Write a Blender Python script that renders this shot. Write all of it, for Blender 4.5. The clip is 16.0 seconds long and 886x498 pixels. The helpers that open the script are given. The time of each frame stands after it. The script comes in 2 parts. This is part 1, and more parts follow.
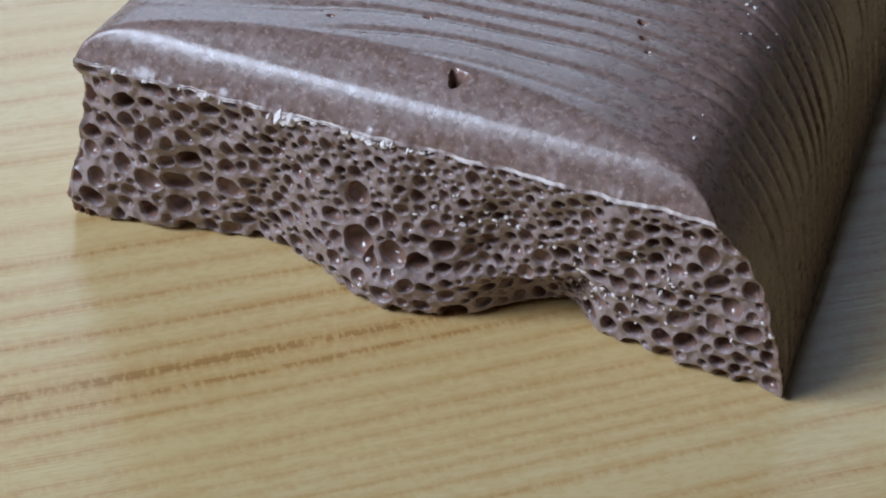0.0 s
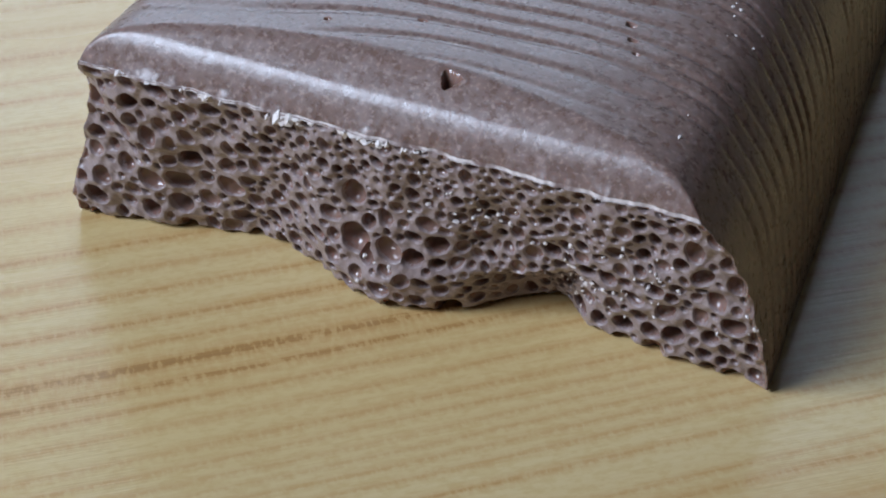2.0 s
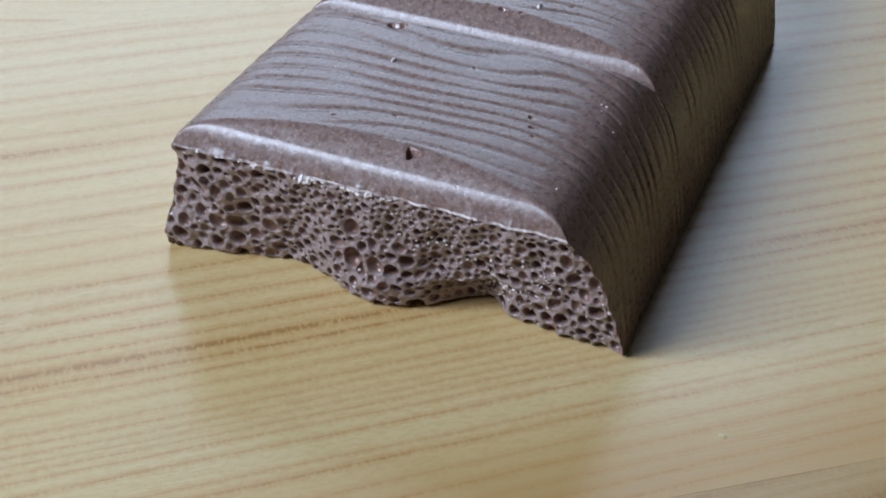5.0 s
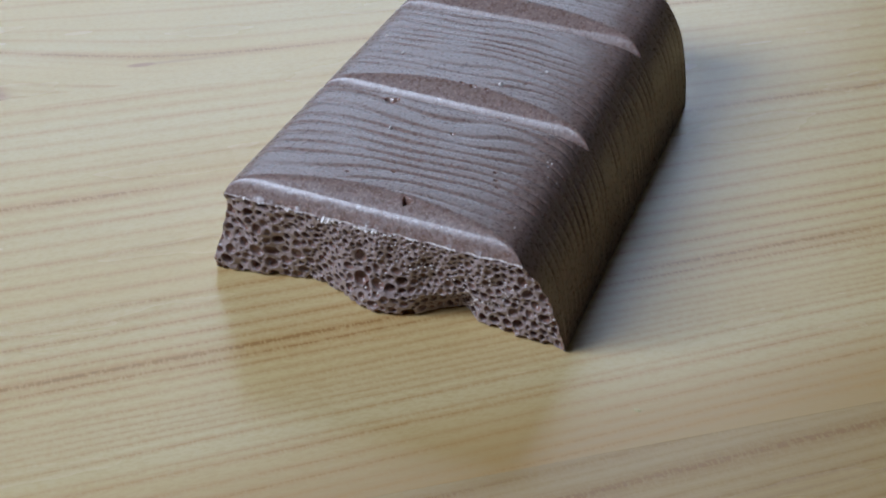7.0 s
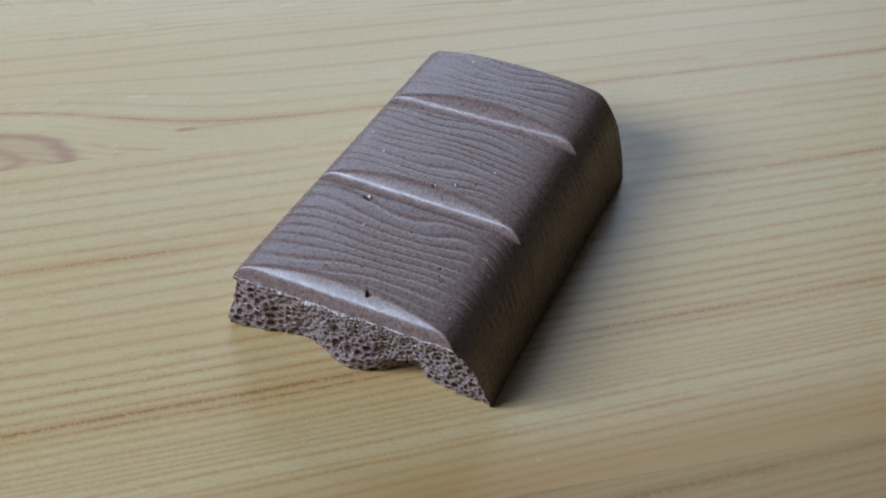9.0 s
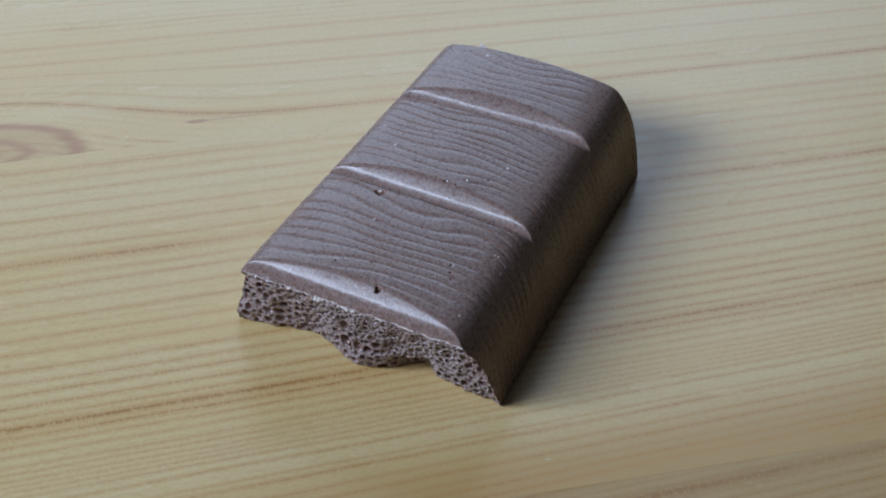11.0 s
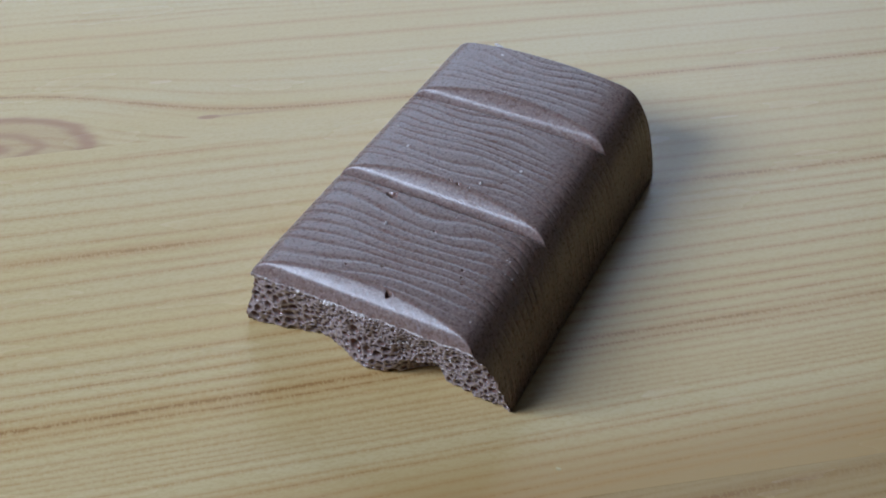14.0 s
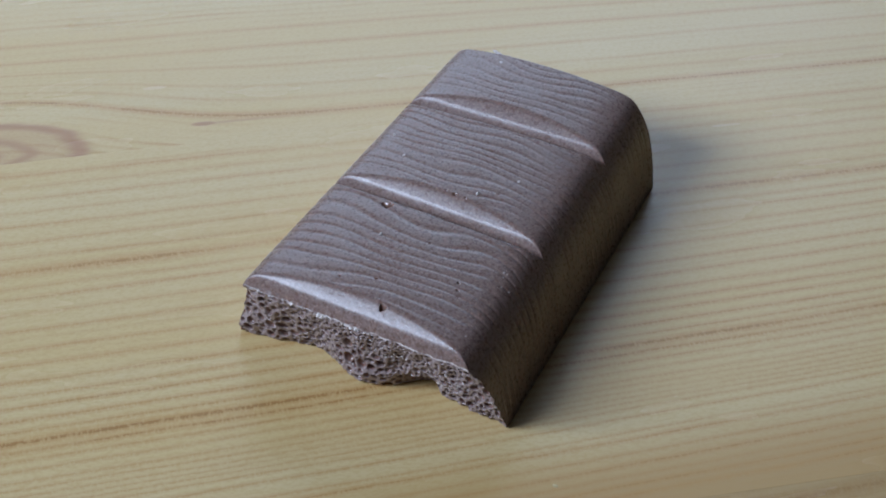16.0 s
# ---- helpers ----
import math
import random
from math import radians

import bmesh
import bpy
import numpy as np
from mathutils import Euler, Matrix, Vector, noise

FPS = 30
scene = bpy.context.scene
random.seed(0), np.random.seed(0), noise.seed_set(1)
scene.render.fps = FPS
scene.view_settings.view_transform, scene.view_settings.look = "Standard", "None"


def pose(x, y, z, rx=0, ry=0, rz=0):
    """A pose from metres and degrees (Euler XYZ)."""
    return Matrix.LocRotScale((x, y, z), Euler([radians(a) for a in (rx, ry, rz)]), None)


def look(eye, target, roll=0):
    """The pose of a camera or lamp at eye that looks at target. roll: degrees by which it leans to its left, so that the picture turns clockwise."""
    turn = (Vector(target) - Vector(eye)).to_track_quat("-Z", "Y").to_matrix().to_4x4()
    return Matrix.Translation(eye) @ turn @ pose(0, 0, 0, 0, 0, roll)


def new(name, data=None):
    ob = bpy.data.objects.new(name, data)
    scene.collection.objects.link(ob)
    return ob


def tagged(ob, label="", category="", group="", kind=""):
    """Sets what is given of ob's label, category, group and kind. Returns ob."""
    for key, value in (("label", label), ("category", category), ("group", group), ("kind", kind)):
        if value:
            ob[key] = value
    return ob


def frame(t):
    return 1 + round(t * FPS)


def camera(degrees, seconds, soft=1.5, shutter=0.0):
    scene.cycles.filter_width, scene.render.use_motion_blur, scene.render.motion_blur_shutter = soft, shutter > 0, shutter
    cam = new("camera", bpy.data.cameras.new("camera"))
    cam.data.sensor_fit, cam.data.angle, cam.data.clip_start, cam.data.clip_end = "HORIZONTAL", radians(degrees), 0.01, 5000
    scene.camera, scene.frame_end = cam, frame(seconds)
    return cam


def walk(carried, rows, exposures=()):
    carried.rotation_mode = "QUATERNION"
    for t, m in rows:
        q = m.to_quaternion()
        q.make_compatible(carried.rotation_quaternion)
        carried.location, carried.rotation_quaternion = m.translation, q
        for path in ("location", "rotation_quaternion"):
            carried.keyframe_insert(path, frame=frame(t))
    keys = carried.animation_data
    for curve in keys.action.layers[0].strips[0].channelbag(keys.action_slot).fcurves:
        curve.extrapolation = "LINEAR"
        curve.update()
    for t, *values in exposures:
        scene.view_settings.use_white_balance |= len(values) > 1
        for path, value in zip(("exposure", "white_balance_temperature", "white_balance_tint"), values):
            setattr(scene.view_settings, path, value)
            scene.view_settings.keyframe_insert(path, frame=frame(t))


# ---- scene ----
cam = camera(26.00, 16.0, soft=1.9)
PATH = [
    (0, (0.00965, -0.07338, 0.06188), (-0.01846, 0.00179, 0.00222), 1.83),
    (0.5, (0.01018, -0.07283, 0.06222), (-0.01839, 0.00181, 0.00212), 1.53),
    (1, (0.00983, -0.07272, 0.06250), (-0.01827, 0.00181, 0.00205), 1.64),
    (1.5, (0.00970, -0.07296, 0.06245), (-0.01821, 0.00177, 0.00214), 1.70),
    (2, (0.01110, -0.07512, 0.06358), (-0.01739, -0.00027, 0.00370), 1.53),
    (2.5, (0.01269, -0.07765, 0.06541), (-0.01618, -0.00280, 0.00571), 1.43),
    (3, (0.01622, -0.08361, 0.06928), (-0.01361, -0.00856, 0.01031), 1.05),
    (3.5, (0.02035, -0.08999, 0.07384), (-0.01061, -0.01498, 0.01540), 0.79),
    (4, (0.02424, -0.09772, 0.07866), (-0.00728, -0.02219, 0.02120), 0.65),
    (4.2, (0.02629, -0.10082, 0.08068), (-0.00566, -0.02520, 0.02357), 0.41),
    (6.3, (0.03654, -0.13709, 0.10740), (0.00757, -0.05978, 0.05097), 0.88),
    (6.5, (0.03791, -0.14082, 0.10993), (0.00903, -0.06346, 0.05352), 0.96),
    (7, (0.04340, -0.15148, 0.11981), (0.01446, -0.07422, 0.06330), 1.20),
    (7.5, (0.05151, -0.15765, 0.13368), (0.02131, -0.08203, 0.07563), 0.30),
    (8, (0.06178, -0.16122, 0.15820), (0.03058, -0.08914, 0.09630), 0.75),
    (8.5, (0.06853, -0.16567, 0.16856), (0.03676, -0.09475, 0.10562), 0.37),
    (9, (0.07133, -0.16889, 0.17975), (0.03904, -0.09918, 0.11574), 0.28),
    (11.5, (0.07106, -0.16541, 0.17689), (0.03789, -0.09640, 0.11257), 0.27),
    (12, (0.07030, -0.16500, 0.17568), (0.03712, -0.09599, 0.11136), 0.14),
    (12.5, (0.07069, -0.16391, 0.17637), (0.03743, -0.09517, 0.11180), 0.30),
    (13, (0.07085, -0.16297, 0.17578), (0.03733, -0.09447, 0.11110), 0.18),
    (13.5, (0.06946, -0.16311, 0.17590), (0.03613, -0.09458, 0.11115), 0.51),
    (14, (0.06982, -0.16167, 0.17969), (0.03636, -0.09381, 0.11431), 0.60),
    (14.5, (0.07013, -0.16022, 0.17724), (0.03636, -0.09224, 0.11213), 0.44),
    (15, (0.06774, -0.15895, 0.17821), (0.03458, -0.09101, 0.11276), 0.73),
    (15.5, (0.06814, -0.15777, 0.17648), (0.03435, -0.08997, 0.11120), 0.39),
    (16, (0.06896, -0.15683, 0.17847), (0.03527, -0.08926, 0.11290), 0.59),
]
walk(cam, [(t, look(eye, target, roll)) for t, eye, target, roll in PATH],
     [(0.0, -0.02, 6600, 10), (3.0, 0.03, 6580, 10), (4.0, 0.11, 6560, 10), (6.5, -0.12, 6520, 10), (8.0, -0.22, 6420, 10), (11.5, -0.23, 6290, 10), (16.0, -0.20, 6270, 10)])

# ---------------------------------------------------------------- world and light
CM = 0.01
world = bpy.data.worlds.new("daylight")
scene.world = world
world.use_nodes = True
wn = world.node_tree.nodes
wl = world.node_tree.links
sky = wn.new("ShaderNodeTexSky")
sky.sky_type = "NISHITA"
sky.sun_disc = False
sky.sun_elevation = radians(35)
sky.sun_rotation = radians(30)
wl.new(sky.outputs[0], wn["Background"].inputs[0])
wn["Background"].inputs[1].default_value = 0.1

# overcast daylight through two windows: one behind and left of the camera, a dimmer one beyond the table
def window_lamp(x, y, z, width, height, power, color):
    data = bpy.data.lights.new("window_daylight", "AREA")
    data.shape = "RECTANGLE"
    data.size, data.size_y = width, height
    data.energy = power
    data.color = color
    new("window_daylight", data).matrix_world = look((x, y, z), (x, 0, z))


window_lamp(-0.62, -0.54, 0.60, 0.70, 0.40, 24.5, (0.72, 0.87, 1.13))
window_lamp(-1.17, 1.72, 1.04, 1.90, 1.22, 19, (0.71, 0.87, 1.12))


# ---------------------------------------------------------------- helpers
def part(name, verts, faces, materials, parent=None, label="", smooth=True, index=None):
    me = bpy.data.meshes.new(name)
    me.from_pydata(verts, [], faces)
    for m in materials:
        me.materials.append(m)
    if index is not None:
        me.polygons.foreach_set("material_index", index)
    me.polygons.foreach_set("use_smooth", [smooth] * len(me.polygons))
    me.update()
    ob = new(name, me)
    ob.parent = parent
    if label:
        tagged(ob, label)
    return ob


def grid_faces(rows, cols):
    """Quads of a sheet of rows x cols points, numbered row by row."""
    i = np.arange((rows - 1) * cols).reshape(rows - 1, cols)[:, :-1].ravel()
    return np.stack([i, i + 1, i + cols + 1, i + cols], 1)


def box(name, lo, hi, material, parent=None, label=""):
    (x0, y0, z0), (x1, y1, z1) = lo, hi
    v = [(x, y, z) for z in (z0, z1) for y in (y0, y1) for x in (x0, x1)]
    f = [(0, 2, 3, 1), (4, 5, 7, 6), (0, 1, 5, 4), (2, 6, 7, 3), (0, 4, 6, 2), (1, 3, 7, 5)]
    return part(name, v, f, [material], parent, label, smooth=False)


class Nodes:
    """Short hand for a material's node tree."""

    def __init__(self, name):
        self.mat = bpy.data.materials.new(name)
        self.mat.use_nodes = True
        self.n, self.l = self.mat.node_tree.nodes, self.mat.node_tree.links
        self.bsdf = self.n["Principled BSDF"]

    def link(self, source, target):
        if hasattr(source, "links"):
            self.l.new(source, target)
        else:
            target.default_value = source

    def math(self, op, a, b=0.0, c=0.0):
        m = self.n.new("ShaderNodeMath")
        m.operation = op
        for k, v in enumerate((a, b, c)):
            self.link(v, m.inputs[k])
        return m.outputs[0]

    def noise(self, vec, scale, detail=3.0, rough=0.5):
        m = self.n.new("ShaderNodeTexNoise")
        self.link(vec, m.inputs["Vector"])
        m.inputs["Scale"].default_value = scale
        m.inputs["Detail"].default_value = detail
        m.inputs["Roughness"].default_value = rough
        return m.outputs[0]

    def stretch(self, vec, x, y, z):
        m = self.n.new("ShaderNodeVectorMath")
        m.operation = "MULTIPLY"
        self.link(vec, m.inputs[0])
        m.inputs[1].default_value = (x, y, z)
        return m.outputs[0]

    def shift(self, vec, amount):
        m = self.n.new("ShaderNodeVectorMath")
        m.operation = "ADD"
        self.link(vec, m.inputs[0])
        self.link(amount, m.inputs[1])
        return m.outputs[0]

    def coords(self):
        t = self.n.new("ShaderNodeTexCoord")
        s = self.n.new("ShaderNodeSeparateXYZ")
        self.l.new(t.outputs["Object"], s.inputs[0])
        return t.outputs["Object"], s.outputs[0], s.outputs[1], s.outputs[2]

    def span(self, value, lo, hi, out_lo=0.0, out_hi=1.0):
        m = self.n.new("ShaderNodeMapRange")
        m.interpolation_type = "SMOOTHSTEP"
        self.link(value, m.inputs[0])
        for k, v in enumerate((lo, hi, out_lo, out_hi)):
            m.inputs[k + 1].default_value = v
        return m.outputs[0]

    def mix(self, factor, a, b):
        m = self.n.new("ShaderNodeMix")
        m.data_type = "RGBA"
        self.link(factor, m.inputs[0])
        for v, socket in ((a, m.inputs[6]), (b, m.inputs[7])):
            self.link((*v, 1) if isinstance(v, tuple) else v, socket)
        return m.outputs[2]

    def bump(self, height, distance, strength=1.0):
        m = self.n.new("ShaderNodeBump")
        m.inputs["Strength"].default_value = strength
        m.inputs["Distance"].default_value = distance
        self.link(height, m.inputs["Height"])
        return m.outputs[0]

    def finish(self, color, rough, normal=None, **more):
        self.link((*color, 1) if isinstance(color, tuple) else color, self.bsdf.inputs["Base Color"])
        self.link(rough, self.bsdf.inputs["Roughness"])
        if normal is not None:
            self.link(normal, self.bsdf.inputs["Normal"])
        for key, value in more.items():
            self.bsdf.inputs[key.replace("_", " ")].default_value = value
        return self.mat


# ---------------------------------------------------------------- materials
def plaster(name, color):
    k = Nodes(name)
    vec, *_ = k.coords()
    c = k.mix(k.noise(vec, 3.0), tuple(0.95 * v for v in color), color)
    return k.finish(c, 0.9, k.bump(k.noise(vec, 120.0), 0.002, 0.4))


def pine(name, lines, tint=1.0, ring=1.7, soft=0.0, knot=None, mark=None):
    """Varnished pine. Object x runs along the grain, y across it, in metres. The grain fans out slightly across the table.
    lines: late wood of the single year rings, as (place in mm across, half width in mm, strength); fainter rings fill the rest."""
    k = Nodes(name)
    vec, x, y, _ = k.coords()
    info = k.n.new("ShaderNodeObjectInfo")
    away = k.n.new("ShaderNodeCombineXYZ")
    k.link(k.math("MULTIPLY", info.outputs["Random"], 3.0), away.inputs[2])
    vec = k.shift(vec, away.outputs[0])
    fan = k.math("DIVIDE", k.math("SUBTRACT", y, k.math("MULTIPLY", x, 0.048)), k.math("SUBTRACT", 1.0, k.math("MULTIPLY", x, 1.05)))
    mm = k.math("MULTIPLY", fan, 1000.0)
    slow = k.noise(k.stretch(vec, 16.0, 60.0, 1.0), 1.0, 2.0)
    wob = k.noise(k.stretch(vec, 90.0, 320.0, 1.0), 1.0, 2.0)
    mm = k.math("ADD", mm, k.math("MULTIPLY", k.math("SUBTRACT", slow, 0.5), 1.5))
    mm = k.math("ADD", mm, k.math("MULTIPLY", k.math("SUBTRACT", wob, 0.5), 0.32))
    if knot:
        kx, ky = knot
        du = k.math("MULTIPLY", k.math("SUBTRACT", x, kx), 37.0)
        swell = k.math("POWER", 2.718, k.math("MULTIPLY", k.math("MULTIPLY", du, du), -1.0))
        mm = k.math("SUBTRACT", mm, k.math("MULTIPLY", k.math("MULTIPLY", swell, 10.0), k.span(mm, 91.0, 78.0)))
    fibre = k.noise(k.stretch(vec, 130.0, 5200.0, 1.0), 1.0, 4.0, 0.65)
    tick = k.noise(k.stretch(vec, 3200.0, 1300.0, 1.0), 1.0, 3.0, 0.6)
    mm = k.math("ADD", mm, k.math("MULTIPLY", k.math("SUBTRACT", tick, 0.5), 0.32))
    patch = k.noise(k.stretch(vec, 45.0, 260.0, 1.0), 1.0, 2.0)
    # faint rings between the drawn ones
    q = k.math("DIVIDE", k.math("ADD", mm, k.math("MULTIPLY", slow, 3.0)), ring)
    part_of = k.math("FRACT", q)
    white = k.n.new("ShaderNodeTexWhiteNoise")
    white.noise_dimensions = "1D"
    k.link(k.math("FLOOR", q), white.inputs["W"])
    late = k.math("MULTIPLY", k.span(part_of, 0.3, 0.75), k.span(part_of, 1.0, 0.82))
    late = k.math("MULTIPLY", late, k.span(white.outputs["Value"], 0.0, 1.0, 0.3, 1.0))
    late = k.math("MULTIPLY", late, k.span(patch, 0.35, 0.65, 0.15, 0.62))
    if lines:
        lo, hi = min(v[0] for v in lines), max(v[0] for v in lines)
        drawn = k.math("MULTIPLY", k.span(mm, lo - 2.0, lo), k.span(mm, hi + 2.0, hi))
        late = k.math("MULTIPLY", late, k.math("SUBTRACT", 1.0, k.math("MULTIPLY", drawn, 0.7)))
    for place, half, strength in lines:
        off = k.math("ABSOLUTE", k.math("SUBTRACT", mm, place))
        late = k.math("MAXIMUM", late, k.math("MAXIMUM", k.span(off, 1.5 * half, 0.1 * half, 0.0, strength), k.span(off, 3.4 * half, 0.0, 0.0, 0.68 * strength)))
    late = k.math("MULTIPLY", late, k.span(patch, 0.3, 0.6, 0.75, 1.1))
    late = k.math("MULTIPLY", late, k.span(fibre, 0.2, 0.65, 0.75, 1.1))
    late = k.math("MULTIPLY", late, k.span(tick, 0.36, 0.58, 0.62, 1.08))
    tone = k.noise(k.stretch(vec, 6.0, 60.0, 1.0), 1.0, 2.0)
    shade = lambda v: tuple(c * tint for c in v)
    pale = k.mix(k.span(tone, 0.3, 0.7), shade(PALE_A), shade(PALE_B))
    pale = k.mix(k.math("MULTIPLY", k.span(fibre, 0.45, 0.75), 0.25), pale, shade(FIBRE))
    speck = k.noise(k.stretch(vec, 1300.0, 2600.0, 1.0), 1.0, 3.0, 0.6)
    pale = k.mix(k.span(speck, 0.40, 0.68, 0.0, 0.35), pale, shade((0.49, 0.32, 0.115)))
    pale = k.mix(k.span(mm, -1.0, -17.0, 0.0, soft), pale, (0.45, 0.278, 0.105))
    c = k.mix(k.math("MINIMUM", late, 1.0), pale, shade(LATE))
    # the heaviest rings are nearly brown
    c = k.mix(k.span(late, 0.6, 1.3, 0.0, 0.6), c, STREAK)
    if mark:
        hx = k.math("MULTIPLY", k.math("SUBTRACT", x, mark[0]), 560.0)
        hy = k.math("MULTIPLY", k.math("SUBTRACT", fan, mark[1]), 2000.0)
        h = k.math("ADD", k.math("MULTIPLY", hx, hx), k.math("MULTIPLY", hy, hy))
        c = k.mix(k.span(h, 1.6, 0.2, 0.0, 0.75), c, KNOT)
        tail = k.math("MULTIPLY", k.span(hy, -1.0, 0.0), k.span(hy, 1.0, 0.0))
        tail = k.math("MULTIPLY", tail, k.math("MULTIPLY", k.span(hx, 0.0, 1.5), k.span(hx, 9.0, 1.5)))
        c = k.mix(k.math("MULTIPLY", tail, 0.45), c, KNOT)
    if knot:
        hx = k.math("MULTIPLY", k.math("SUBTRACT", x, kx), 61.0)
        hy = k.math("MULTIPLY", k.math("SUBTRACT", fan, ky), 132.0)
        h = k.math("SQRT", k.math("ADD", k.math("MULTIPLY", hx, hx), k.math("MULTIPLY", hy, hy)))
        h = k.math("ADD", h, k.math("MULTIPLY", k.math("SUBTRACT", wob, 0.5), 0.18))
        arcs = k.math("MAXIMUM", k.span(k.math("ABSOLUTE", k.math("SUBTRACT", h, 0.88)), 0.16, 0.0), k.span(k.math("ABSOLUTE", k.math("SUBTRACT", h, 0.42)), 0.14, 0.0, 0.0, 0.8))
        arcs = k.math("MAXIMUM", arcs, k.span(h, 0.24, 0.1, 0.0, 0.9))
        heart = k.math("MULTIPLY", k.span(h, 1.08, 0.92), k.math("ADD", 0.28, k.math("MULTIPLY", arcs, 0.5)))
        c = k.mix(heart, c, KNOT)
    rough = k.span(k.noise(k.stretch(vec, 30.0, 120.0, 1.0), 1.0), 0.2, 0.8, 0.21, 0.29)
    return k.finish(c, rough, k.bump(fibre, 0.00006, 0.35), Specular_IOR_Level=0.5)


PALE_A, PALE_B = (0.60, 0.433, 0.196), (0.615, 0.472, 0.246)
FIBRE, LATE, STREAK, KNOT = (0.53, 0.365, 0.145), (0.46, 0.252, 0.086), (0.27, 0.145, 0.055), (0.36, 0.17, 0.085)


def chocolate_shell(name):
    """Moulded milk chocolate: glossy satin with a fine grey bloom."""
    k = Nodes(name)
    vec, x, y, z = k.coords()
    grain = k.noise(vec, 1900.0, 4.0, 0.6)
    speckle = k.noise(vec, 3800.0, 3.0)
    c = k.mix(k.span(grain, 0.35, 0.7), (0.162, 0.101, 0.082), (0.225, 0.152, 0.131))
    c = k.mix(k.span(speckle, 0.54, 0.70, 0.0, 0.85), c, (0.31, 0.22, 0.188))
    height = k.math("ADD", k.noise(vec, 420.0), k.math("MULTIPLY", grain, 0.5))
    rough = k.span(grain, 0.3, 0.7, 0.25, 0.36)
    return k.finish(c, rough, k.bump(height, 0.00006, 0.8), Specular_IOR_Level=0.5, Subsurface_Weight=0.25, Subsurface_Radius=(1.0, 0.38, 0.2), Subsurface_Scale=0.0009)


def chocolate_core(name):
    """Freshly broken aerated chocolate: greyish membranes."""
    k = Nodes(name)
    vec, *_ = k.coords()
    grain = k.noise(vec, 1500.0, 4.0, 0.6)
    patch = k.noise(vec, 260.0, 2.0)
    c = k.mix(k.span(grain, 0.3, 0.7), (0.21, 0.150, 0.138), (0.29, 0.222, 0.208))
    c = k.mix(k.span(patch, 0.58, 0.75, 0.0, 0.35), c, (0.29, 0.215, 0.19))
    dust = k.noise(vec, 4200.0, 2.0)
    c = k.mix(k.span(dust, 0.62, 0.74, 0.0, 0.5), c, (0.45, 0.38, 0.35))
    height = k.math("ADD", grain, k.math("MULTIPLY", dust, 0.6))
    return k.finish(c, 0.30, k.bump(height, 0.00008, 0.8), Specular_IOR_Level=0.5)


def shaded_bubble_wall(name):
    """The smooth, glossy inside of the bubbles: red-brown, darkened to paint in the hollows' shade."""
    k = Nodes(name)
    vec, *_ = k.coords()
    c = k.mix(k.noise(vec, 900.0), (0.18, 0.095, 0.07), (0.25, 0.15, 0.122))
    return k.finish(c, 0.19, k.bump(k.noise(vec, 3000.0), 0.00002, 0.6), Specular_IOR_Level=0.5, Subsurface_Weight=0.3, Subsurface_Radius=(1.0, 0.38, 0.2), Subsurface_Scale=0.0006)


def pale_crumb(name):
    k = Nodes(name)
    vec, *_ = k.coords()
    c = k.mix(k.noise(vec, 2500.0), (0.52, 0.44, 0.40), (0.78, 0.71, 0.67))
    return k.finish(c, 0.5, None)


def torn_rim(name):
    k = Nodes(name)
    vec, *_ = k.coords()
    c = k.mix(k.span(k.noise(vec, 700.0, 3.0), 0.38, 0.6), (0.21, 0.14, 0.12), (0.60, 0.52, 0.48))
    return k.finish(c, 0.45, k.bump(k.noise(vec, 3000.0), 0.00008, 0.8))


def varnish_drop(name):
    k = Nodes(name)
    vec, *_ = k.coords()
    return k.finish(k.mix(k.noise(vec, 700.0), (0.50, 0.37, 0.17), (0.62, 0.50, 0.28)), 0.12, None)


RINGS = [(-15.4, 0.3, 0.8), (-13.8, 0.28, 0.75), (-12.3, 0.22, 0.6), (-10.4, 0.28, 0.8), (-8.5, 0.22, 0.65), (-6.0, 0.28, 0.75), (-4.8, 0.2, 0.55), (-2.3, 0.22, 0.65),
         (-0.8, 0.22, 0.55), (0.2, 0.22, 0.5), (1.1, 0.2, 0.45), (2.0, 0.22, 0.5), (3.1, 0.22, 0.55), (4.2, 0.25, 0.6), (5.9, 0.25, 0.6), (7.5, 0.3, 0.65), (9.05, 0.38, 0.85),
         (10.6, 0.5, 1.05), (12.4, 0.3, 0.7), (14.3, 0.32, 0.75), (16.6, 0.3, 0.75), (18.6, 0.32, 0.7), (20.9, 0.32, 0.75), (23.8, 0.32, 0.7), (26.6, 0.3, 0.65),
         (30.2, 0.32, 0.65), (33.4, 0.3, 0.6), (36.5, 0.32, 0.65), (38.6, 0.3, 0.6), (41.6, 0.6, 0.9), (44.4, 0.32, 0.6), (47.6, 0.32, 0.55), (51.1, 0.3, 0.55),
         (54.0, 0.3, 0.45), (57.0, 0.32, 0.55), (59.5, 0.3, 0.4), (62.0, 0.35, 0.6)]
MAT_PINE = pine("pine_board", [])
MAT_PINE_MIDDLE = pine("pine_board_middle", RINGS, soft=0.9)
MAT_PINE_FRONT = pine("pine_board_front", [(-17.1, 0.5, 0.95), (-18.6, 0.25, 0.5), (-19.9, 0.25, 0.55), (-21.2, 0.75, 1.1),
                                           (-22.7, 0.25, 0.5), (-24.2, 0.3, 0.6), (-26.0, 0.35, 0.75), (-27.7, 0.25, 0.5), (-29.3, 0.3, 0.55), (-31.0, 0.4, 0.6)], tint=0.72, ring=2.4, soft=0.5)
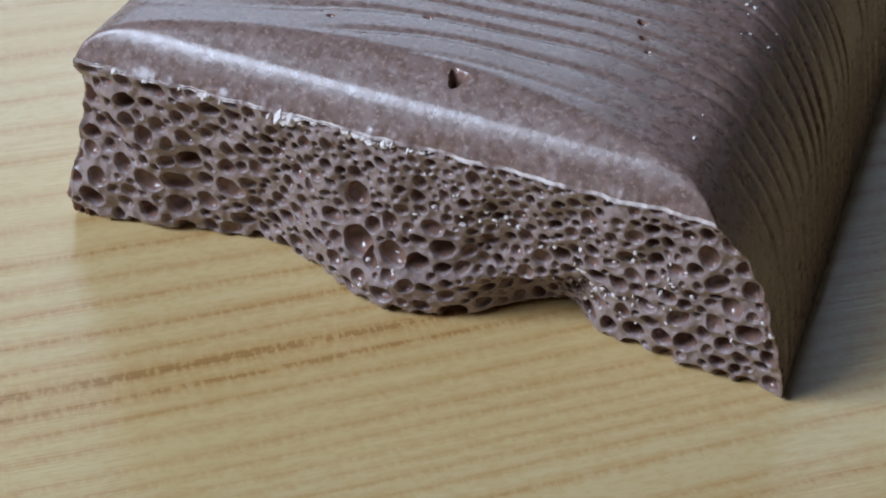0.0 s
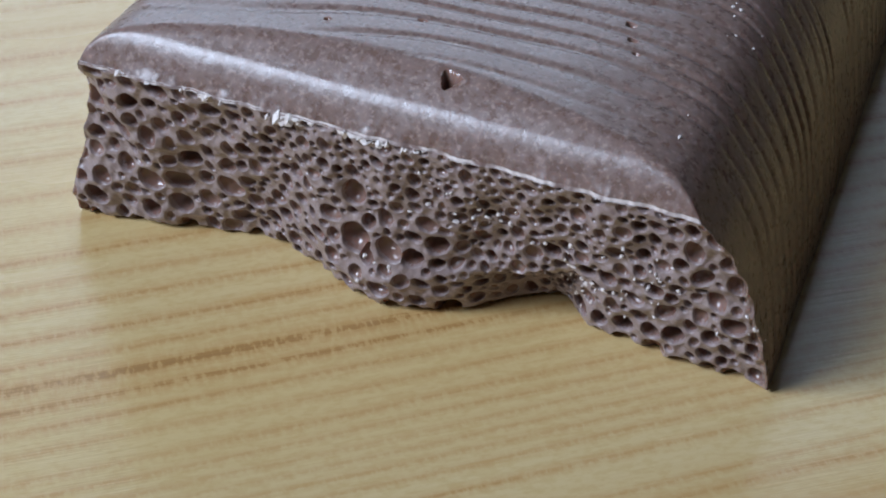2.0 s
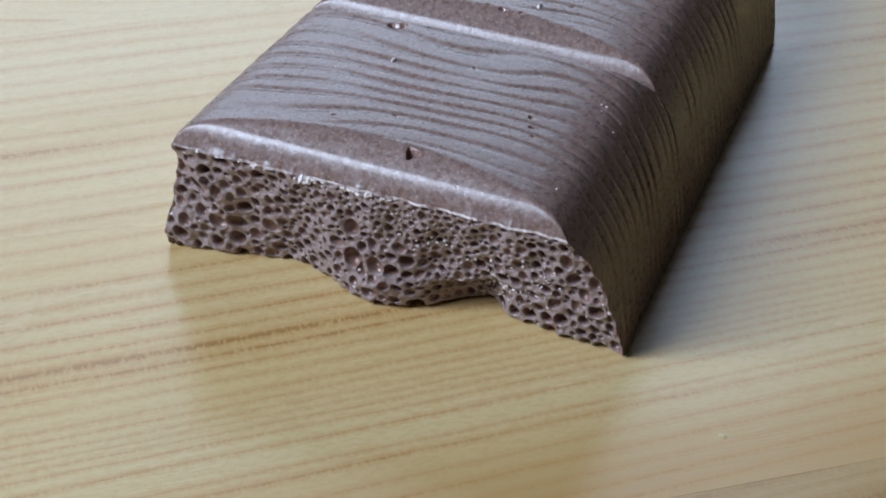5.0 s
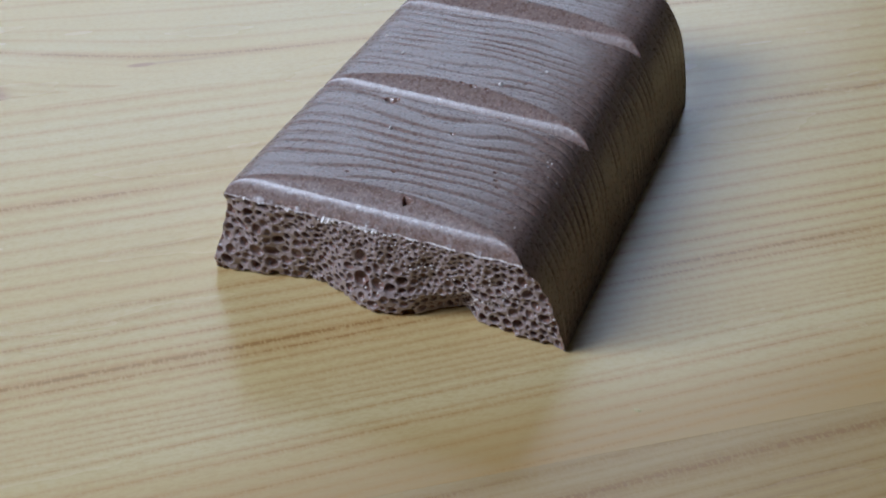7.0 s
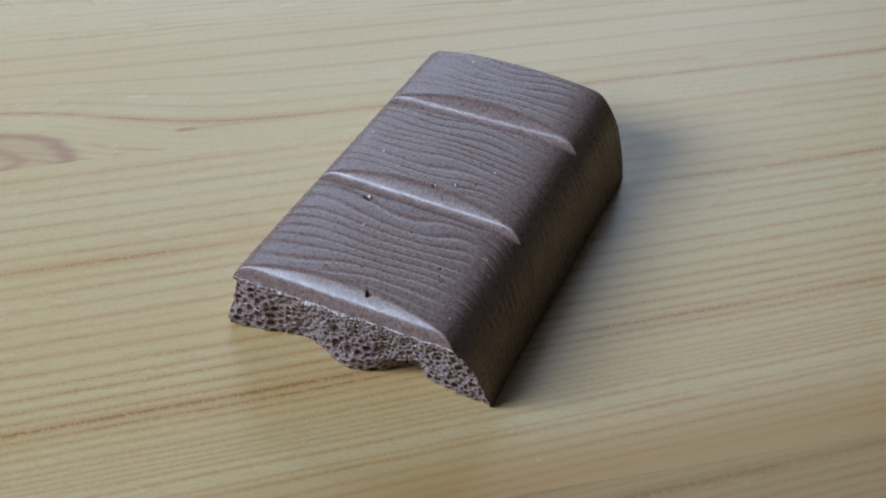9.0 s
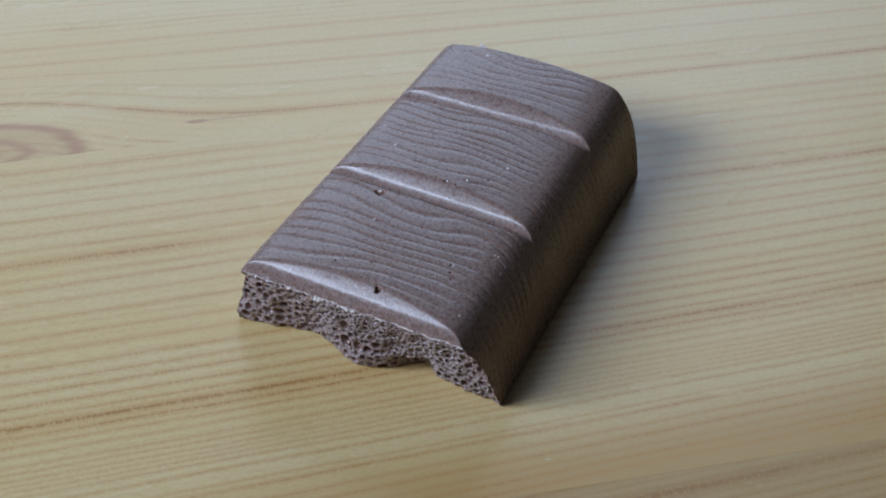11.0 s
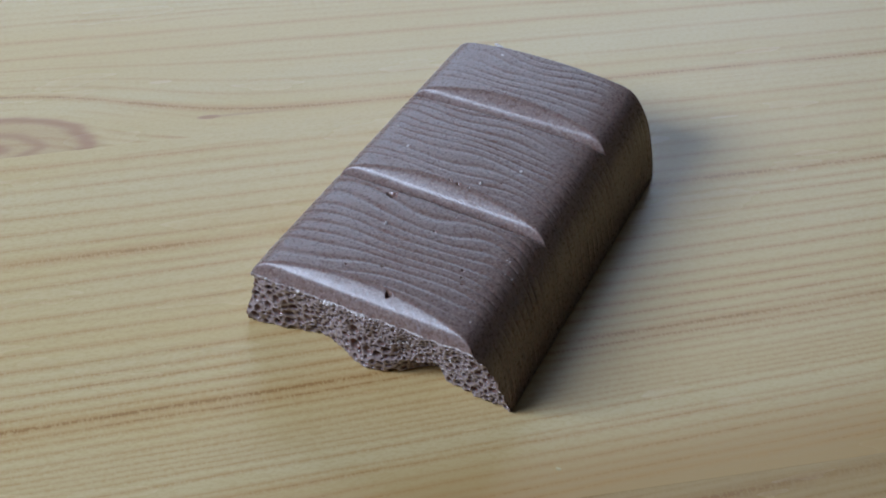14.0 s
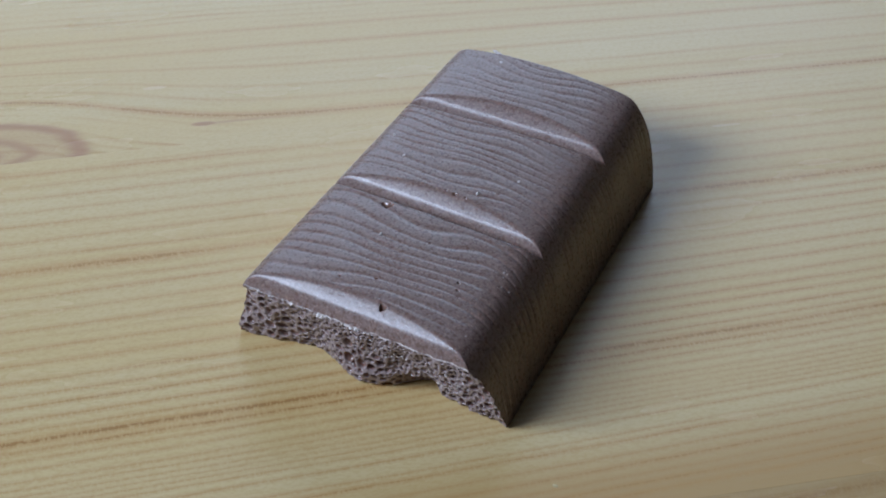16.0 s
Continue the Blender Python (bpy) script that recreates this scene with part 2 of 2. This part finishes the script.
MAT_PINE_KNOT = pine("pine_board_with_knot", [(70.0, 0.5, 0.95), (74.0, 0.3, 0.5), (77.5, 0.25, 0.45), (83.0, 0.3, 0.5), (88.6, 0.35, 0.6), (93.5, 0.3, 0.5)],
                     knot=(-0.065, 0.0672), mark=(-0.0317, 0.0700))
MAT_SHELL = chocolate_shell("chocolate_skin")
MAT_CORE = chocolate_core("aerated_chocolate")
MAT_BUBBLE_SHADED = shaded_bubble_wall("shaded_bubble_wall")
MAT_CRUMB = pale_crumb("pale_crumb")
MAT_RIM = torn_rim("torn_rim")
MAT_DROP = varnish_drop("varnish_drop")
MAT_WALL = plaster("grey_plaster", (0.125, 0.122, 0.12))
MAT_CEILING = plaster("grey_ceiling_paint", (0.38, 0.38, 0.38))
MAT_FLOOR = plaster("room_floor", (0.30, 0.24, 0.18))

# ---------------------------------------------------------------- plain room round the table
X0, X1, Y0, Y1, Z0, Z1 = -2.4, 4.6, -0.5, 1.7, -0.75, 2.3
T = 0.2


def wall_with_window(name, y0, y1, wx0, wx1, wz0, wz1):
    """A wall along x between y0 and y1, in four pieces round its window."""
    for nm, lo, hi in (
        ("_left", (X0, y0, Z0), (wx0, y1, Z1)),
        ("_right", (wx1, y0, Z0), (X1, y1, Z1)),
        ("_below", (wx0, y0, Z0), (wx1, y1, wz0)),
        ("_above", (wx0, y0, wz1), (wx1, y1, Z1)),
    ):
        tagged(box(name + nm, lo, hi, MAT_WALL), "plain grey plastered room wall", "wall", kind="structure")


wall_with_window("wall_front", Y0 - T, Y0, -0.99, -0.25, 0.37, 0.83)
wall_with_window("wall_back", Y1, Y1 + T, -2.13, -0.21, 0.42, 1.66)
for nm, lo, hi in (("wall_left", (X0 - T, Y0 - T, Z0), (X0, Y1 + T, Z1)), ("wall_right", (X1, Y0 - T, Z0), (X1 + T, Y1 + T, Z1))):
    tagged(box(nm, lo, hi, MAT_WALL), "plain grey plastered room wall", "wall", kind="structure")
tagged(box("floor", (X0 - T, Y0 - T, Z0 - T), (X1 + T, Y1 + T, Z0), MAT_FLOOR), "plain brown room floor", "floor", kind="structure")
tagged(box("ceiling", (X0 - T, Y0 - T, Z1), (X1 + T, Y1 + T, Z1 + T), MAT_CEILING), "plain light grey painted ceiling", "ceiling", kind="structure")

# ---------------------------------------------------------------- pine table top of glued boards
GRAIN = 38.0
table = new("wooden_table")
tagged(table, "varnished yellow pine table top of glued boards", "table")
table.matrix_world = pose(0, 0, 0, 0, 0, GRAIN)
JOINTS = [-25.4, -17.5, -9.7, -1.65, 6.62, 14.7, 22.9, 31.0, 39.2]


def board(lo, hi, material):
    """One board from lo to hi across the grain, in centimetres, with fine eased edges along the joints."""
    e, half, deep = 0.0012, 45.0, 2.4
    ys = [(lo + 0.0003, -deep), (lo + 0.0003, -e), (lo + 0.0003 + e, 0.0), (hi - 0.0003 - e, 0.0), (hi - 0.0003, -e), (hi - 0.0003, -deep)]
    v = [(s * half * CM, y * CM, z * CM) for s in (-1, 1) for y, z in ys]
    f = [(k, k + 6, (k + 1) % 6 + 6, (k + 1) % 6) for k in range(6)] + [tuple(range(6)), tuple(range(11, 5, -1))]
    return part("plank", v, f, [material], table, smooth=False)


for a, b in zip(JOINTS, JOINTS[1:]):
    board(a, b, {6.62: MAT_PINE_KNOT, -1.65: MAT_PINE_MIDDLE, -9.7: MAT_PINE_FRONT}.get(a, MAT_PINE))

for sx in (-0.40, 0.40):
    for sy in (-0.19, 0.37):
        box("leg", (sx - 0.03, sy - 0.03, Z0), (sx + 0.03, sy + 0.03, -0.024), MAT_PINE, table)

# ---------------------------------------------------------------- the chocolate bar (all lengths in centimetres)
RNG = np.random.default_rng(7)
MID = -1.96
VALLEYS = ((-0.375, -0.035), (1.945, -0.030), (4.075, 0.013))
REAR = 5.80
TAPER = 0.018


def smooth_curve(knots, n):
    """n points at even steps along a Catmull-Rom curve through knots."""
    p = np.array(knots, float)
    p = np.vstack([2 * p[0] - p[1], p, 2 * p[-1] - p[-2]])
    t = np.linspace(0, 1, 24, endpoint=False)[:, None]
    out = []
    for a, b, c, d in zip(p, p[1:], p[2:], p[3:]):
        out.append(0.5 * (2 * b + (c - a) * t + (2 * a - 5 * b + 4 * c - d) * t**2 + (3 * b - a - 3 * c + d) * t**3))
    out = np.vstack(out + [p[-2:-1]])
    s = np.r_[0, np.cumsum(np.hypot(*np.diff(out, axis=0).T))]
    u = np.linspace(0, s[-1], n)
    return np.stack([np.interp(u, s, out[:, k]) for k in range(2)], 1)


# the moulded cross-section on both sides: how far from the middle, and how high
RIGHT = [(2.0, 0), (1.995, 0.2), (1.965, 0.42), (1.92, 0.65), (1.86, 0.90), (1.765, 1.10), (1.665, 1.24), (1.56, 1.36), (1.41, 1.445), (1.1, 1.508), (0.6, 1.556), (0.0, 1.575)]
LEFT = [(1.97, 0), (1.955, 0.2), (1.86, 0.5), (1.75, 0.85), (1.685, 1.11), (1.65, 1.25), (1.585, 1.36), (1.43, 1.444), (1.1, 1.503), (0.6, 1.555)]
SECTION = [(MID + a, z) for a, z in RIGHT] + [(MID - a, z) for a, z in LEFT[::-1]]


def waves(x, y, seed, size):
    """Smooth random relief, about -1 to 1."""
    rng = np.random.default_rng(seed)
    out = 0
    for _ in range(9):
        a, ph, w = rng.uniform(0, 2 * np.pi), rng.uniform(0, 2 * np.pi), rng.uniform(0.6, 1.7) * 2 * np.pi / size
        out = out + np.sin(w * (x * np.cos(a) + y * np.sin(a)) + ph)
    return out / 4.5


FOOT_X = (-3.95, -3.65, -3.29, -2.95, -2.68, -2.48, -2.30, -2.05, -1.75, -1.54, -1.34, -1.20, -1.0, -0.66, -0.40, -0.13, 0.04)
FOOT_Y = (-0.05, -0.03, 0.04, 0.13, 0.11, 0.01, -0.10, -0.16, -0.11, 0.00, 0.13, 0.16, 0.11, 0.03, -0.01, -0.02, -0.06)
LIP_Z = 1.255


def smoothstep(v):
    v = np.clip(v, 0, 1)
    return v * v * (3 - 2 * v)


def break_line(x, z):
    """How far along the bar the break lies, at a place across and up: it leans out towards the top."""
    fx = np.linspace(-4.0, 0.1, 200)
    foot = np.interp(fx, FOOT_X, FOOT_Y)
    foot = np.convolve(np.pad(foot, 4, "edge"), np.ones(9) / 9, "valid")
    low = np.interp(x, fx, foot)
    lip = -0.445 - 0.030 * (x - MID)
    y = low + (lip - low) * np.clip(z / LIP_Z, 0, 1.05)
    y = y - 0.06 * np.exp(-(((x + 1.98) / 0.40) ** 2) - ((z - 0.24) / 0.20) ** 2)
    # the hollow under the ledge beside the lobe
    edge = 0.40 + 0.32 * (x + 1.27)
    y = y + 0.11 * smoothstep((edge - z) / 0.12) * np.exp(-np.abs((x + 1.25) / 0.27) ** 3)
    y = y - 0.05 * np.exp(-(((x + 1.32) / 0.30) ** 2) - ((z - edge - 0.07) / 0.09) ** 2)
    y = y + 0.05 * np.clip((0.05 - z) / 0.05, 0, 1) ** 2
    # the break bends back towards the side
    y = y + 0.08 * smoothstep((-3.40 - x) / 0.24) * smoothstep((z - 0.25) / 0.4) * smoothstep((1.24 - z) / 0.2)
    inner = np.clip((LIP_Z - z) / 0.12, 0, 1)
    return y + inner * (0.026 * waves(x, z, 3, 0.5) + 0.014 * waves(x, z, 9, 0.26) + 0.005 * waves(x, z, 4, 0.12))


def edge_line(x, z):
    return break_line(x, z) + 0.016 * waves(x, z, 5, 0.22) + 0.008 * waves(x, z, 7, 0.7) + 0.004 * waves(x, z, 6, 0.06)


# pits in the moulded skin: across, along, radius
PITS = [(-2.55, 1.555, 0.068), (-1.65, -0.225, 0.052), (-1.006, 0.64, 0.027), (-0.96, 0.51, 0.025), (-0.91, 0.40, 0.020), (-1.96, 0.187, 0.019),
        (-2.40, 0.02, 0.017), (-1.83, 2.16, 0.029), (-1.66, 2.16, 0.018), (-1.97, 2.18, 0.017), (-1.67, 1.12, 0.020), (-1.30, 2.45, 0.017)]


def smooth_min(a, b, k):
    h = np.clip(0.5 + 0.5 * (b - a) / k, 0, 1)
    return b + (a - b) * h - k * h * (1 - h)


def facet(d):
    """The front of a block, d beyond the edge of its facet: a steep band below, then a slope of 40 degrees that bows over."""
    e = np.minimum(d, 0.3)
    return smooth_min(1.412 + 2.2 * d, 1.412 + 0.90 * e - 0.55 * e * e + 3 * np.clip(d - 0.3, 0, None), 0.058)


def segment(number):
    """One moulded block of the bar, from its groove to the next one or to the rounded rear end."""
    ya, turn = VALLEYS[number]
    rows, cols = ((460, 800), (280, 600), (220, 440))[number]
    sec = smooth_curve(SECTION, cols)
    x0, z0 = sec[:, 0], sec[:, 1]
    v = np.linspace(0, 1, rows)
    v = 0.45 * v + 0.55 * (v * v * (3 - 2 * v))
    off = np.abs(x0 - MID)
    foot = ya + turn * (x0 - MID)
    start = break_line(x0, np.minimum(z0, LIP_Z)) if number == 0 else foot - 0.065
    if number < 2:
        yb, turn_b = VALLEYS[number + 1]
        end = yb + turn_b * (x0 - MID) - 0.065
    else:
        end = REAR - 0.50 + 0.50 * np.sqrt(np.clip(1 - (np.clip(off - 1.36, 0, None) / 0.64) ** 2, 0, 1))
    X = np.repeat(x0[None], rows, 0)
    Z = np.repeat(z0[None], rows, 0)
    Y = start[None] + (end - start)[None] * v[:, None]
    # the fine wavy lines that run across the moulded skin
    bend = 0.17 * waves(X, Y, 21, 3.4) + 0.05 * waves(X, Y, 22, 1.3) + (0.16 * Y - 0.15 if number == 0 else 0.05) * (X - MID)
    q = (Y + bend + 0.05 * waves(0 * X, Y, 24, 0.7)) / (0.19 if number == 0 else 0.165)
    line = 0.5 - 2.2 * (0.5 - 0.5 * np.sin(2 * np.pi * q)) ** 4
    fade = np.clip(0.8 + 0.45 * waves(X, Y, 23, 1.2), 0.2, 1.25)
    fade = fade * (1.5, 1.0, 0.65)[number]
    lift = 0.0037 * line * fade * np.clip(Z / 0.4, 0, 1) * np.clip((Y - foot[None] - 0.22) / 0.15, 0, 1)
    lift = lift + 0.003 * waves(X, Y, 11, 0.9) * np.clip((Y - foot[None] - 0.1) / 0.3, 0, 1)
    # each block rises from its groove in a steep band and a facet with rounded edges
    Z = smooth_min(Z, facet(Y - foot[None]), 0.03)
    if number == 0:
        # the torn rim: uneven where it meets the break
        Z = smooth_min(Z, np.maximum(LIP_Z + 3.0 * (Y - start[None]), 0), 0.02)
        tear = edge_line(x0, np.minimum(z0, LIP_Z)) - start
        Y = Y + tear[None] * np.exp(-(((Y - start[None]) / 0.018) ** 2))
    if number < 2:
        Z = smooth_min(Z, 1.26 + 1.3 * np.abs(end[None] - Y), 0.05)
    else:
        Z = smooth_min(Z, 4.4 * (end[None] - Y), 0.26)
    on_top = Z > 0.9
    inside = np.clip((Y - start[None]) / 0.12, 0, 1)
    Z = Z + np.where(Z > 0.01, lift, 0) * inside
    side = np.sign(X - MID) * np.clip((1.2 - Z) / 0.3, 0, 1)
    X = X + side * lift * inside * 1.7
    hollow = np.zeros(X.shape, bool)
    for px, py, pr in PITS:
        d = np.hypot((X - px) * (1 - 0.2 * np.sin(px * 9)), 1.35 * (Y - py)) / pr * (1 + (0.2 if pr > 0.05 else 0.06) * np.sin(3 * np.arctan2(Y - py, X - px) + 9 * px))
        Z = Z - np.where((d < 1) & on_top, 5.0 * pr * np.clip(1 - d * d, 0, 1) ** 0.35, 0)
        hollow |= (d < 1) & on_top
    Z = np.maximum(Z, 0.0)
    X = MID + (X - MID) * (1 - TAPER * np.clip(Y, 0, None))
    verts = np.stack([X, Y, Z], -1).reshape(-1, 3) * CM
    faces = grid_faces(rows, cols)
    # pit faces take the bubble colour too, with its painted shade
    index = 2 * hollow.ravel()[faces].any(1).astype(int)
    if number == 0:
        # the thin torn rim of the skin is paler
        index[(faces[:, 0] < 3 * cols) & (np.tile(z0[:-1], rows - 1) > 1.2)] = 1
    return part("segment", verts, faces, [MAT_SHELL, MAT_RIM, MAT_BUBBLE_SHADED], bar, index=index.tolist())


bar = new("chocolate_bar")
tagged(bar, "broken piece of aerated milk chocolate bar on a pine table", "chocolate")
for n in range(3):
    segment(n)

# the broken front: aerated chocolate, full of bubbles. The largest ones: across, up, radius
LARGE = [(-2.93, 0.48, 0.084), (-3.77, 0.2, 0.067), (-3.49, 0.98, 0.042), (-3.73, 0.53, 0.05), (-3.46, 0.16, 0.063), (-3.28, 0.23, 0.072),
         (-3.54, 0.29, 0.045), (-3.14, 0.08, 0.057), (-2.94, 0.19, 0.062), (-2.72, 0.28, 0.05), (-2.53, 0.7, 0.047), (-2.35, 0.98, 0.035),
         (-2.31, 1.24, 0.039), (-2.11, 0.81, 0.073), (-2.52, 0.5, 0.057), (-2.27, 0.61, 0.061), (-2.6, 0.18, 0.05), (-2.13, 0.49, 0.094),
         (-1.95, 0.69, 0.054), (-1.94, 0.47, 0.072), (-1.82, 0.44, 0.066), (-1.69, 0.56, 0.063), (-2.07, 0.39, 0.056), (-2.29, 0.3, 0.057),
         (-1.88, 0.28, 0.05), (-1.57, 0.55, 0.041), (-1.2, 0.6, 0.049), (-1.01, 0.14, 0.057), (-0.79, 0.34, 0.052), (-0.23, 0.67, 0.06),
         (-0.14, 0.52, 0.066), (-0.04, 0.35, 0.046), (-0.3, 0.17, 0.047)]


def bubbles():
    """Bubbles of many sizes with thin walls between: small under the skin, larger towards the foot."""
    found = np.zeros((3000, 3))
    found[: len(LARGE)] = LARGE
    n = len(LARGE)
    for size, count, tries in ((1.0, 70, 5000), (0.78, 190, 9000), (0.58, 260, 12000), (0.40, 300, 12000)):
        for _ in range(tries):
            x, z = RNG.uniform(-3.95, 0.0), RNG.uniform(0.0, 1.27)
            fine = np.exp(-(((x + 1.6) / 1.3) ** 4)) * min(1.0, z / 0.95)
            r = size * (0.073 - 0.030 * fine) * RNG.uniform(0.8, 1.15)
            if abs(x + 1.33) < 0.3 and z < 0.42:
                r = 0.6 * r
            gap = np.hypot(found[:n, 0] - x, (found[:n, 1] - z) / 1.2) - (found[:n, 2] + r)
            if count > 0 and gap.min() > RNG.uniform(-0.10, 0.28) * r:
                found[n] = x, z, r
                n, count = n + 1, count - 1
    return found[:n]


def broken_face():
    rows, cols = 340, 1040
    sec = smooth_curve(SECTION, 440)
    top = int(np.argmax(sec[:, 1]))
    t = np.linspace(0, 1, rows)
    xr = np.interp(t * LIP_Z, sec[:top, 1], sec[:top, 0])
    xl = np.interp(t * LIP_Z, sec[:top:-1, 1], sec[:top:-1, 0])
    s = np.linspace(0, 1, cols)
    X = xl[:, None] + (xr - xl)[:, None] * s[None]
    Z = t[:, None] * (LIP_Z + 0.004) + 0 * X
    rim = np.minimum(np.minimum(s, 1 - s)[None] * 60, 1) * np.clip((1 - t)[:, None] * 40, 0, 1)
    Y = break_line(X, Z) * rim + edge_line(X, Z) * (1 - rim)
    deep = np.zeros_like(X)
    for bx, bz, br in bubbles():
        a, e = np.pi / 2 + RNG.normal(0, 0.7), RNG.uniform(0.78, 1.0)
        i0, i1 = np.searchsorted(Z[:, cols // 2], [bz - br * 1.7 - 0.05, bz + br * 1.7 + 0.05])
        dx, dz = X[i0:i1] - bx, (Z[i0:i1] - bz) / 1.12
        u, w = dx * np.cos(a) + dz * np.sin(a), (dz * np.cos(a) - dx * np.sin(a)) / e
        rr = (u * u / 1.12 + w * w) / br**2 * (1 + 0.12 * np.sin(2 * np.arctan2(w, u) + 40 * bx))
        d = np.clip(1 - rr, 0, None)
        bowl = br * (RNG.uniform(1.0, 1.5) if RNG.uniform() < 0.7 else 2.2) * (np.sqrt(d + 0.03) - 0.173) * np.clip(d / 0.22, 0, 1) ** 0.5
        deep[i0:i1] = np.maximum(deep[i0:i1], bowl)
    Y = Y + deep * np.clip(rim * 1.5 - 0.25, 0, 1)
    Y = Y - 0.003 * waves(X, Z, 8, 0.06) * (deep < 0.004)
    # a last row, tucked in under the skin
    X, Y, Z = np.vstack([X, MID + 0.9 * (X[-1:] - MID)]), np.vstack([Y, Y[-1:] + 0.3]), np.vstack([Z, Z[-1:] - 0.05])
    deep = np.vstack([deep, 0 * deep[-1:]])
    verts = np.stack([X, Y, Z], -1).reshape(-1, 3)
    # faces deep in a bubble get the colour with the shade painted in
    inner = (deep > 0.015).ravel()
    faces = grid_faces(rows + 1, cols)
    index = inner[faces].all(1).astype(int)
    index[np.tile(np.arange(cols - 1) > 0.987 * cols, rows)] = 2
    return part("broken_face", verts * CM, faces, [MAT_CORE, MAT_BUBBLE_SHADED, MAT_SHELL], bar, "rough aerated broken face full of bubbles", index=index.tolist())


broken_face()


def lumps(name, places, material, parent, label="", seed=1, flat=1.0):
    """Small uneven grains at places (across, along, up, size), joined into one part."""
    rng = np.random.default_rng(seed)
    ball = bmesh.new()
    bmesh.ops.create_icosphere(ball, subdivisions=1, radius=1.0)
    unit = np.array([v.co[:] for v in ball.verts])
    tris = [[v.index for v in f.verts] for f in ball.faces]
    ball.free()
    verts, faces = [], []
    for x, y, z, r in places:
        k = unit * (1 + 0.28 * np.sin(unit * rng.uniform(1.5, 4, 3) + rng.uniform(0, 6, 3)).sum(1, keepdims=True) / 2)
        k = k * rng.uniform(0.7, 1.3, (len(unit), 1)) * r * rng.uniform(0.5, 1.7, 3) * (1, 1, flat)
        faces += [[i + len(verts) for i in f] for f in tris]
        verts += list((k + (x, y, z)) * CM)
    return part(name, verts, faces, [material], parent, label, smooth=False)


# pale splinters where the skin tore, in clusters along the rim, and dust in the hollow
rng = np.random.default_rng(5)
for centre, spread, count, size in ((-2.86, 0.05, 8, 0.030), (-2.47, 0.05, 9, 0.034), (-2.36, 0.04, 8, 0.040), (-2.10, 0.04, 7, 0.030), (-1.96, 0.06, 10, 0.034), (-1.78, 0.10, 10, 0.020), (-3.25, 0.18, 8, 0.016), (-1.2, 0.4, 16, 0.009)):
    for _ in range(count):
        x = rng.normal(centre, spread)
        z = LIP_Z - 0.004 - abs(rng.normal(0, 0.6 * size))
        y = float(edge_line(np.array(x), np.array(z))) + rng.uniform(-0.004, 0.010)
        lumps("splinter", [(x, y, z, size * rng.uniform(0.3, 1.0))], MAT_CRUMB, bar, seed=int(rng.integers(9999)), flat=0.7)
for cx, cz, count in ((-1.0, 0.34, 26), (-1.06, 0.66, 8), (-0.08, 0.5, 6), (-2.0, 0.33, 6), (-0.55, 0.75, 14), (-1.35, 0.8, 12), (-0.75, 0.42, 14), (-1.75, 0.95, 8)):
    for _ in range(count):
        x, z = rng.normal(cx, 0.09), rng.normal(cz, 0.08)
        y = float(break_line(np.array(x), np.array(z))) - 0.002
        lumps("crumb", [(x, y, z, rng.uniform(0.004, 0.013))], MAT_CRUMB, bar, seed=int(rng.integers(9999)))
flecks = [(-2.33, 0.99, 0.03), (-1.565, 2.31, 0.03), (-2.86, 2.64, 0.024), (-3.22, 3.05, 0.024), (-1.20, 2.83, 0.02), (-1.91, 4.27, 0.014), (-2.605, 5.21, 0.016)]
flecks += [(rng.normal(-0.55, 0.07), rng.normal(1.1, 0.3), rng.uniform(0.004, 0.012)) for _ in range(16)]
flecks += [(rng.normal(-0.5, 0.04), rng.normal(0.0, 0.12), rng.uniform(0.004, 0.010)) for _ in range(10)]
flecks += [(rng.uniform(-3.2, -0.7), rng.uniform(0.1, 5.2), rng.uniform(0.004, 0.008)) for _ in range(34)]
for x, y, r in flecks:
    if min(abs(y - v - 0.05) for v, _ in VALLEYS) < 0.16:
        continue
    narrow = 1 - TAPER * max(y, 0.0)
    z = np.interp(abs(x - MID) / narrow, [a for a, _ in RIGHT[::-1]], [h for _, h in RIGHT[::-1]])
    lumps("fleck", [(x, y, z + 0.1 * r, r)], MAT_CRUMB, bar, seed=int(900 + 100 * x), flat=0.6)
for k in range(4):
    lumps("chip", [(-2.88 + 0.035 * k, 5.56 - 0.012 * k, 1.44, 0.03)], MAT_CRUMB, bar, "pale chipped spot on the rear edge", seed=k)
nib = lumps("varnish_drop", [(1.00, -0.66, 0.0, 0.035)], MAT_DROP, None, seed=3, flat=0.6)
tagged(nib, "small clear hardened drop of varnish on the pine table", "varnish drop")
